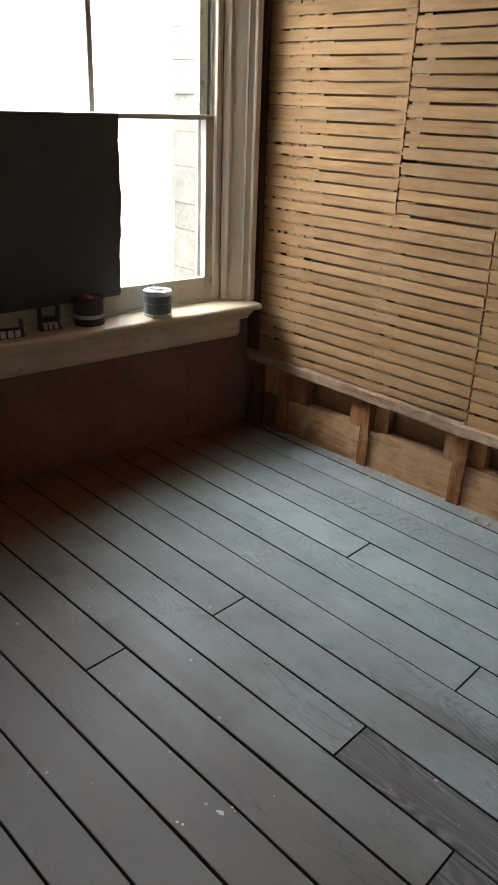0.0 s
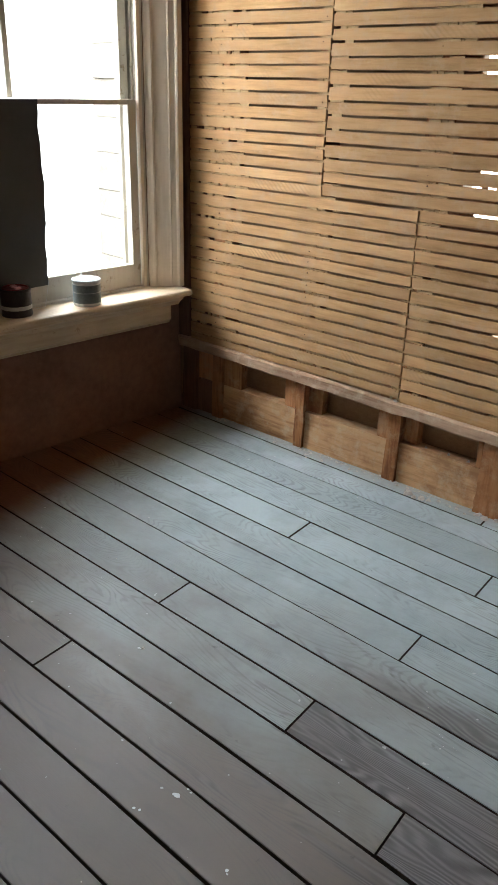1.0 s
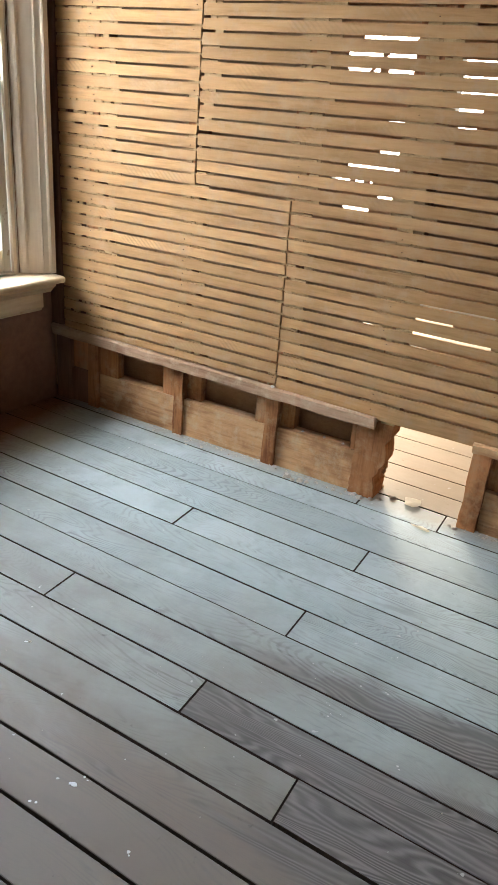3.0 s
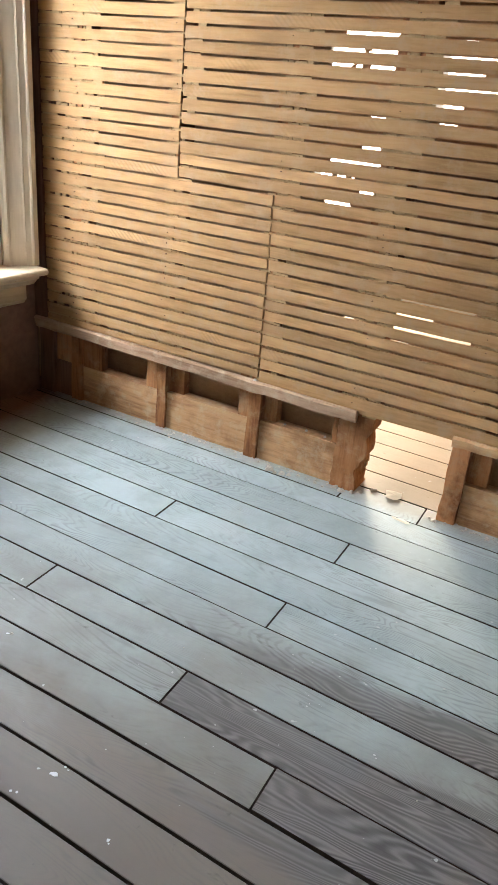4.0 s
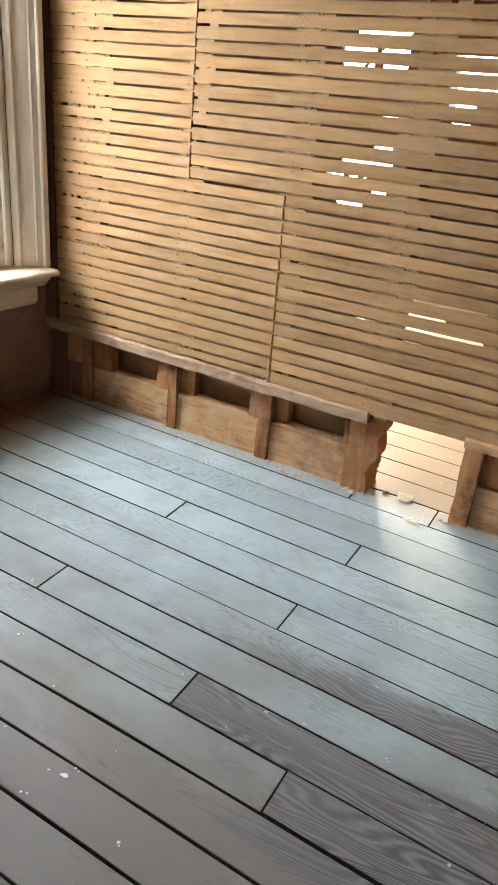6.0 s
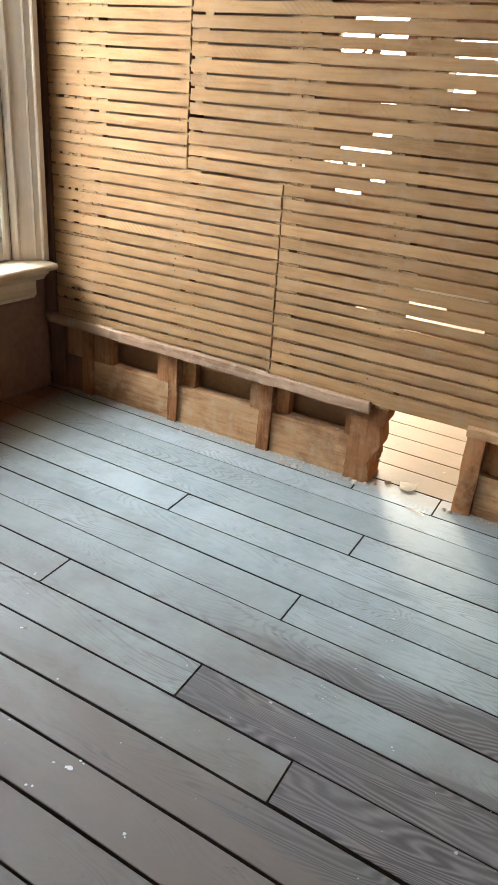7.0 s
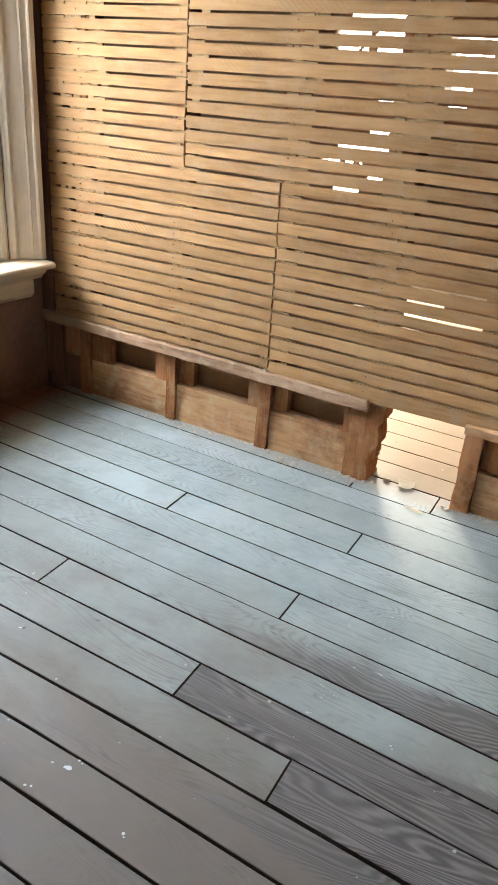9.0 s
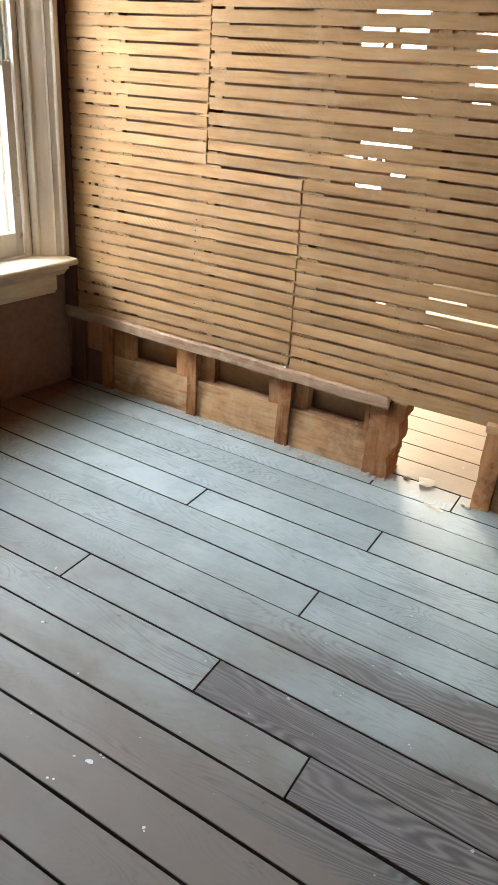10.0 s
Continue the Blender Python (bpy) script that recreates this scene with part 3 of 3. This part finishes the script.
def paint_can(m, r, h, label, body, band, lid, lid_name):
    can = empty("paint_can", m, label, "can", "cans on the sill")

    def add(name, rings, mat, text=""):
        bm = bmesh.new()
        turned(bm, rings, 36)
        ob = part(name, bm, mat, None, text, smooth=False)
        ob.parent = can
        return ob

    add("body", [(r * 0.97, 0), (r, 0.004), (r, 0.008), (r * 0.975, 0.010), (r * 0.975, h - 0.012), (r * 1.0, h - 0.010), (r * 1.015, h - 0.004), (r * 1.0, h), (r * 0.90, h), (r * 0.88, h - 0.005)], body)
    for z0, z1, mt, text in band:
        add("label_band", [(r * 0.985, z0), (r * 0.988, z0 + 0.001), (r * 0.988, z1 - 0.001), (r * 0.985, z1)], mt, text)
    add("lid", [(r * 0.86, h - 0.006), (r * 0.88, h - 0.002), (r * 0.86, h + 0.002), (r * 0.80, h + 0.002), (r * 0.78, h - 0.003), (r * 0.2, h - 0.003)], lid, lid_name)
    return can


can_a = paint_can(at_sill(0.500, 0.088, 20), 0.054, 0.098, "small dull tin paint can with a white lid, on the sill", TIN,
                  [(0.012, 0.050, LABEL_GREY, "dark grey-green label"), (0.052, 0.080, LABEL_GREY, "dark grey-green label")], LID_WHITE, "white paint-crusted lid")
# stirring stick stub lying over the lid
bm = bmesh.new()
block(bm, -0.028, 0.030, -0.012, 0.012, 0.100, 0.106)
block(bm, -0.022, -0.018, -0.003, 0.003, 0.104, 0.122)
crust = part("lid_scrap", bm, LID_WHITE, None, "white scrap lying on the lid")
crust.parent = can_a
can_b = paint_can(at_sill(0.785, 0.062, -10), 0.056, 0.100, "small black paint can with white stripe and red lid", LABEL_BLACK,
                  [(0.026, 0.040, WHITE_BAND, "white label stripe")], LID_RED, "dark red lid")
for dx in (-0.024, 0.014):
    bm = bmesh.new()
    block(bm, dx, dx + 0.018, -0.012, 0.012, 0.0985, 0.106)
    bmesh.ops.bevel(bm, geom=bm.edges[:], offset=0.003, segments=1, affect="EDGES")
    k = part("lid_tab", bm, PINK, None, "pale pink lid tab")
    k.parent = can_b


def clamp(m, w, h, label):
    """A small dark metal bracket with two posts and a pale front."""
    c = empty("bracket", m, label, "bracket", "brackets on the sill")

    def add(name, dims, mat, text=""):
        ob = box_part(name, dims, mat, None, text, bevel=0.0025)
        ob.parent = c

    add("base", (-w / 2, w / 2, -0.022, 0.022, 0.0, 0.012), LABEL_BLACK)
    add("post", (-w / 2, -w / 2 + 0.012, -0.010, 0.010, 0.0125, h), LABEL_BLACK)
    add("post", (w / 2 - 0.012, w / 2, -0.010, 0.010, 0.0125, h), LABEL_BLACK)
    add("crossbar", (-w / 2 + 0.0125, w / 2 - 0.0125, -0.006, 0.006, h * 0.30, h * 0.52), LABEL_BLACK)
    for i in range(3):
        x = -w / 2 + 0.010 + i * (w - 0.020) / 3
        add("tab", (x, x + (w - 0.020) / 3 - 0.006, -0.027, -0.0225, 0.004, 0.030), WHITE_BAND, "pale tab")
    return c


clamp(at_sill(0.945, 0.060, 82), 0.080, 0.088, "dark metal bracket with pale tabs standing on the sill")
clamp(at_sill(1.105, 0.085, 78), 0.095, 0.062, "low dark metal bracket with pale tabs on the sill")

# pale cord hanging beside the black sheet
bm = bmesh.new()
line = [wpt(0.592, 0.006, 0.86), wpt(0.598, 0.010, 0.78), wpt(0.612, 0.014, 0.70), wpt(0.632, 0.020, 0.63), wpt(0.650, 0.030, 0.5815), wpt(0.690, 0.034, 0.5815)]
rings = [[bm.verts.new(p + Vector((0.0012 * math.cos(t), 0.0012 * math.sin(t), 0.0012 * math.sin(t + 1)))) for t in (0, 1.26, 2.51, 3.77, 5.03)] for p in line]
for p, q in zip(rings, rings[1:]):
    for i in range(5):
        bm.faces.new((p[i], p[(i + 1) % 5], q[(i + 1) % 5], q[i]))
bm.faces.new(rings[0]), bm.faces.new(rings[-1][::-1])
tagged(part("cord", bm, LID_WHITE), "thin pale cord hanging down to the sill", "cord")

# ---- debris ----
bm = bmesh.new()
drng = random.Random(3)


def crumb(bm, x, y, z, r):
    a = [bm.verts.new((x + r * drng.uniform(0.6, 1.2) * math.cos(t + 0.4), y + r * drng.uniform(0.6, 1.2) * math.sin(t + 0.4), z)) for t in (0, 1.3, 2.6, 3.8, 5.1)]
    b = [bm.verts.new((v.co.x * 0.5 + x * 0.5, v.co.y * 0.5 + y * 0.5, z + r * drng.uniform(0.35, 0.75))) for v in a]
    bm.faces.new(a[::-1]), bm.faces.new(b)
    for i in range(5):
        bm.faces.new((a[i], a[(i + 1) % 5], b[(i + 1) % 5], b[i]))


for _ in range(420):
    x = drng.uniform(0.15, 3.2)
    if 1.53 < x < 1.87:
        continue
    crumb(bm, x, 0.020 - abs(drng.gauss(0, 0.022)), 0.0005, drng.choice((0.0025, 0.003, 0.004, 0.007)))
for x, y, r in ((0.80, -0.03, 0.010), (1.205, -0.035, 0.021), (1.235, -0.045, 0.012), (1.262, -0.035, 0.017), (1.285, -0.03, 0.011), (1.47, -0.005, 0.012), (1.50, -0.015, 0.016), (1.535, 0.0, 0.013),
                (1.56, 0.02, 0.012), (1.60, 0.065, 0.014), (1.86, -0.01, 0.013), (1.84, 0.0, 0.010), (1.19, -0.02, 0.012)):
    crumb(bm, x, y, 0.0005, r)
for x, y, r in ((0.82, 0.012, 0.006), (1.02, 0.010, 0.008), (1.04, 0.016, 0.006), (0.64, 0.004, 0.007), (1.395, -0.02, 0.009), (1.43, -0.03, 0.007), (2.05, -0.01, 0.011), (2.0, 0.0, 0.007)):
    crumb(bm, x, y, 0.0005, r)
for _ in range(90):
    crumb(bm, drng.uniform(0.3, 3.0), drng.uniform(-2.0, -0.1), 0.0005, drng.choice((0.0012, 0.0015, 0.002)))
tagged(part("plaster_crumbs", bm, CRUMB), "pale plaster crumbs scattered along the foot of the wall", "debris", kind="stuff")


def scrap(m, w, d, label, seed):
    r = random.Random(seed)
    bm = bmesh.new()
    n = 8
    low = [bm.verts.new((w / 2 * q * math.cos(2 * math.pi * i / n), d / 2 * q * math.sin(2 * math.pi * i / n), r.uniform(0.0, 0.003))) for i, q in ((i, r.uniform(0.62, 1.15)) for i in range(n))]
    mid = bm.verts.new((0.06 * w, -0.04 * d, 0.004))
    for i in range(n):
        bm.faces.new((low[i], low[(i + 1) % n], mid))
    bmesh.ops.solidify(bm, geom=bm.faces[:], thickness=0.002)
    ob = part("torn_scrap", bm, PAPER)
    ob.matrix_basis = m
    return tagged(ob, label, "scrap", "scraps on the floor")


scrap(pose(1.675, 0.075, 0.004, -4, 3, 20), 0.085, 0.085, "torn cream scrap of plaster paper in the gap", 1)
scrap(pose(1.765, -0.085, 0.003, 0, 2, -10), 0.075, 0.022, "thin torn cream scrap on the floor", 5)
speck = bmesh.new()
crumb(speck, 0, 0, 0, 0.006)
sp = part("plaster_chip", speck, CRUMB)
sp.matrix_basis = pose(1.141, -1.299, 0.0005)
tagged(sp, "small white plaster chip on the floor", "debris")
for x, y, z, r, text in ((1.215, 0.040, 0.1675, 0.007, "plaster chip on the ledge of a low board"), (1.305, 0.044, 0.1675, 0.010, "plaster chip on the ledge of a low board"),
                         (1.385, 0.040, 0.1675, 0.008, "plaster chip on the ledge of a low board"), (1.093, -0.004, 0.3315, 0.011, "pale plaster chip on the dusty ground strip")):
    speck = bmesh.new()
    crumb(speck, 0, 0, 0, r)
    sp = part("plaster_chip", speck, CRUMB)
    sp.matrix_basis = pose(x, y, z)
    tagged(sp, text, "debris", "plaster chips on the ledges")

# old splashes of white paint on the boards
bm = bmesh.new()
for x, y, r in ((1.551, -1.574, 0.0130), (1.560, -1.550, 0.0070), (1.516, -1.652, 0.0060), (1.751, -1.631, 0.0070), (1.882, -1.037, 0.0040), (1.908, -1.071, 0.0040), (1.955, -0.779, 0.0050), (1.982, -1.304, 0.0050), (2.008, -1.301, 0.0040), (1.134, -1.301, 0.0050), (2.097, -1.125, 0.0040), (1.932, -1.053, 0.0030)):
    for _ in range(2):
        cx, cy, q = x + drng.uniform(-0.010, 0.010), y + drng.uniform(-0.006, 0.006), r * drng.uniform(0.3, 0.75)
        ring = [(cx + q * drng.uniform(0.7, 1.2) * math.cos(t), cy + q * drng.uniform(0.5, 1.0) * math.sin(t)) for t in (0, 0.9, 1.8, 2.7, 3.6, 4.5, 5.4)]
        low, top = [bm.verts.new((*p, 0.0002)) for p in ring], [bm.verts.new((*p, 0.0007)) for p in ring]
        bm.faces.new(low[::-1]), bm.faces.new(top)
        for i in range(7):
            bm.faces.new((low[i], low[(i + 1) % 7], top[(i + 1) % 7], top[i]))
tagged(part("paint_splashes", bm, LID_WHITE), "old white paint splashes on the floor boards", "stain", kind="stuff")

# ---- laths ----
GAPS_LEFT = [1.529, 1.485, 1.443, 1.399, 1.355, 1.308, 1.263, 1.22, 1.179, 1.135, 1.094, 1.053, 1.012, 0.97, 0.924, 0.88, 0.836, 0.792, 0.749, 0.702, 0.658, 0.614, 0.568, 0.521, 0.474, 0.427, 0.378, 0.339]
GAPS_RIGHT = [1.557, 1.514, 1.468, 1.425, 1.381, 1.334, 1.288, 1.242, 1.196, 1.147, 1.101, 1.06, 1.015, 0.971, 0.928, 0.884, 0.84, 0.793, 0.746, 0.699, 0.651, 0.609, 0.565, 0.518, 0.469, 0.423, 0.376, 0.310]
while GAPS_LEFT[0] < TOP - 0.05:
    GAPS_LEFT.insert(0, GAPS_LEFT[0] + rng.uniform(0.043, 0.047))
while GAPS_RIGHT[0] < TOP - 0.05:
    GAPS_RIGHT.insert(0, GAPS_RIGHT[0] + rng.uniform(0.044, 0.048))


def lath(x0, x1, z0, z1):
    """One split lath: sawn faces, slightly wavy edges, ragged ends."""
    n = max(3, int((x1 - x0) / 0.13))
    y = rng.uniform(-0.0015, 0.001)
    tilt = rng.uniform(-0.0012, 0.0012)
    e0 = rng.uniform(-0.002, 0.002)
    verts, faces = [], []
    for j in range(n + 1):
        x = x0 + (x1 - x0) * j / n
        t = tilt * (2 * j / n - 1)
        a, b = z0 + t + rng.uniform(-0.0009, 0.0009), z1 + t + rng.uniform(-0.0009, 0.0009)
        s = (e0 if j == 0 else -e0 if j == n else 0)
        dy = y + rng.uniform(-0.0007, 0.0007)
        verts += [(x - s, dy, a), (x + s, dy, b), (x + s, 0.0072, b), (x - s, 0.0072, a)]
        if j:
            for k in range(4):
                p, q = 4 * (j - 1), 4 * j
                faces.append((p + k, p + (k + 1) % 4, q + (k + 1) % 4, q + k))
    faces += [(3, 2, 1, 0), (4 * n, 4 * n + 1, 4 * n + 2, 4 * n + 3)]
    me = bpy.data.meshes.new("lath")
    me.from_pydata(verts, [], faces)
    me.materials.append(LATH)
    ob = new("lath", me)
    ob.parent = partition


def lath_rows(gaps, ends, wide):
    for hi, lo in zip(gaps, gaps[1:]):
        g0, g1 = (0.0045 if gaps is GAPS_RIGHT and 1.42 < e < 1.52 else rng.uniform(*wide) / 2 + 0.0018 * max(0.0, 0.95 - e) for e in (hi, lo))
        mid = (hi + lo) / 2
        for a, b in ends(mid):
            lath(a + rng.uniform(0.0005, 0.0030), b - rng.uniform(0.0005, 0.0030), lo + g1, hi - g0)


lath_rows(GAPS_LEFT, lambda z: [(0.032, 0.700 + 0.012 * (z - 1.2) if z > 1.027 else 1.100)], (0.0062, 0.0095))
lath_rows(GAPS_RIGHT, lambda z: [(0.702 + 0.012 * (z - 1.2), 1.915), (1.917, 3.13), (3.132, EAST - 0.002)] if z > 1.02 else [(1.102, 2.32), (2.322, 3.53), (3.532, EAST - 0.002)], (0.0066, 0.0098))

# dusty plaster remains caught between the laths over the studs
bm = bmesh.new()
krng = random.Random(11)
for gaps, lo, hi in ((GAPS_LEFT, -0.03, 1.10), (GAPS_RIGHT, 0.70, 2.5)):
    for g in gaps:
        for a, b in STUDS[:7]:
            s = LEAN_X * g
            mid = (a + b) / 2 + s
            cut = 0.70 if g > 1.02 else 1.10
            x = max(a + s - 0.004, 0.034)
            while x < b + s + 0.045 * (2.44 - b) * 0.8:
                w = krng.uniform(0.005, 0.045)
                if krng.random() < 0.86 and (gaps is GAPS_LEFT) == (x < cut):
                    d = krng.uniform(0.0018, 0.0075)
                    block(bm, x, x + w, d, 0.0092, g - 0.0052, g + krng.uniform(0.0015, 0.0052))
                x += w + krng.uniform(0.0, 0.001)
tagged(part("plaster_remains", bm, DUSTY), "dusty plaster remains caught between the laths", "debris", kind="stuff")

bm = bmesh.new()
for g0, g1, left in [(p, q, True) for p, q in zip(GAPS_LEFT, GAPS_LEFT[1:])] + [(p, q, False) for p, q in zip(GAPS_RIGHT, GAPS_RIGHT[1:])]:
    zc = (g0 + g1) / 2
    for a, b in STUDS[1:7]:
        x = (a + b) / 2 + LEAN_X * zc + krng.uniform(-0.012, 0.012)
        if left != (x < (0.70 if zc > 1.02 else 1.10)) or krng.random() < 0.55:
            continue
        zn, r = zc + krng.uniform(-0.009, 0.009), krng.uniform(0.0013, 0.0022)
        ring = [(x + r * math.cos(t), zn + r * math.sin(t)) for t in (0, 1.05, 2.1, 3.14, 4.19, 5.24)]
        f, k = [bm.verts.new((p, -0.0024, q)) for p, q in ring], [bm.verts.new((p, 0.004, q)) for p, q in ring]
        bm.faces.new(f), bm.faces.new(k[::-1])
        for i in range(6):
            bm.faces.new((f[i], k[i], k[(i + 1) % 6], f[(i + 1) % 6]))
tagged(part("nail_heads", bm, NAIL), "rusty nail heads in the laths", "nail", kind="stuff")

# ---- floor boards ----
PITCH, SLOPE = 0.1362, -0.0255
SEAMS = {1: -0.029, 2: -0.153, 3: -0.292, 4: -0.431, 5: -0.567, 6: -0.703, 7: -0.838, 8: -0.973, 9: -1.109, 10: -1.239, 11: -1.371, 12: -1.506, 13: -1.636, 14: -1.768, 15: -1.892}
# joints by board, each with its place along the board
JOINTS = {-3: [2.9], -2: [0.3], -1: [0.4], 0: [1.503, 1.812], 1: [2.55], 2: [0.62 + 2.2], 3: [1.683], 4: [1.066], 5: [2.75], 6: [1.667], 7: [2.6], 8: [1.016], 9: [1.600], 10: [1.937], 11: [0.978, 2.62], 12: [2.9], 13: [3.1], 14: [2.7], 15: [3.3], 16: [2.8]}


def seam(k, x):
    y = SEAMS[k] if k in SEAMS else (-0.029 + PITCH * (1 - k) if k < 1 else -1.892 - 0.132 * (k - 15))
    swing = min(1.0, max(0.0, (k - 8) / 3.0)) * 0.020 * min(0.0, x - 1.6)
    return y + SLOPE * (x - 0.3) + swing + 0.0012 * math.sin(2.7 * x + 1.9 * k)


def floor_board(k, x0, x1, mat):
    """A board between two seams, its top edges rounded over, a little high or low."""
    n = max(2, int((x1 - x0) / 0.4))
    gap = tuple(0.0027 + 0.0003 * math.sin(5.3 * q) + (0.0006 if q > 8 else 0) for q in (k, k + 1))
    lift = 0.0035 if k == 10 and x0 > 1.5 else rng.uniform(-0.0012, 0.0006)
    verts, faces = [], []
    for j in range(n + 1):
        x = x0 + (x1 - x0) * j / n
        top, low = seam(k, x) - gap[0], seam(k + 1, x) + gap[1]
        end = 0.0015 if j in (0, n) else 0.0
        skew = 0.004
        for y, z in ((top, -0.026), (top, -0.0018 + lift), (top - 0.0013, lift - end), (low + 0.0013, lift - end), (low, -0.0018 + lift), (low, -0.026)):
            verts.append((x + skew * (top - y) / (top - low) * 2 - skew, y, z))
        if j:
            p, q = 6 * (j - 1), 6 * j
            for i in range(6):
                faces.append((p + i, q + i, q + (i + 1) % 6, p + (i + 1) % 6))
    faces += [(5, 4, 3, 2, 1, 0), tuple(6 * n + i for i in range(6))]
    me = bpy.data.meshes.new("floor_board")
    me.from_pydata(verts, [], faces)
    me.materials.append(mat)
    me.materials.append(BOARD_EDGE)
    for f in me.polygons:
        f.material_index = 1 if abs(f.normal.z) < 0.3 else 0
    ob = new("floor_board", me)
    ob.parent = floor


# boards worn more than the rest, by board and length
WEAR = {(9, 1): FLOOR_WORN, (10, 0): FLOOR_GRAINED, (10, 1): FLOOR_WORN, (7, 0): FLOOR_PATCHY, (6, 1): FLOOR_GRAINED, (9, 0): FLOOR_GRAINED, (8, 0): FLOOR_GRAINED, (5, 0): FLOOR_GRAINED, (3, 1): FLOOR_GRAINED, (14, 0): FLOOR_GRAINED}
for k in range(-21, 34):
    left, right = (-0.30 if k < 1 else -0.075 - 0.087 * abs(seam(k, 0))), EAST - 0.004
    cuts = JOINTS.get(k)
    if cuts is None:
        cuts = [rng.uniform(0.6, 3.6)]
    xs = [left, *sorted(cuts), right]
    for i, (a, b) in enumerate(zip(xs, xs[1:])):
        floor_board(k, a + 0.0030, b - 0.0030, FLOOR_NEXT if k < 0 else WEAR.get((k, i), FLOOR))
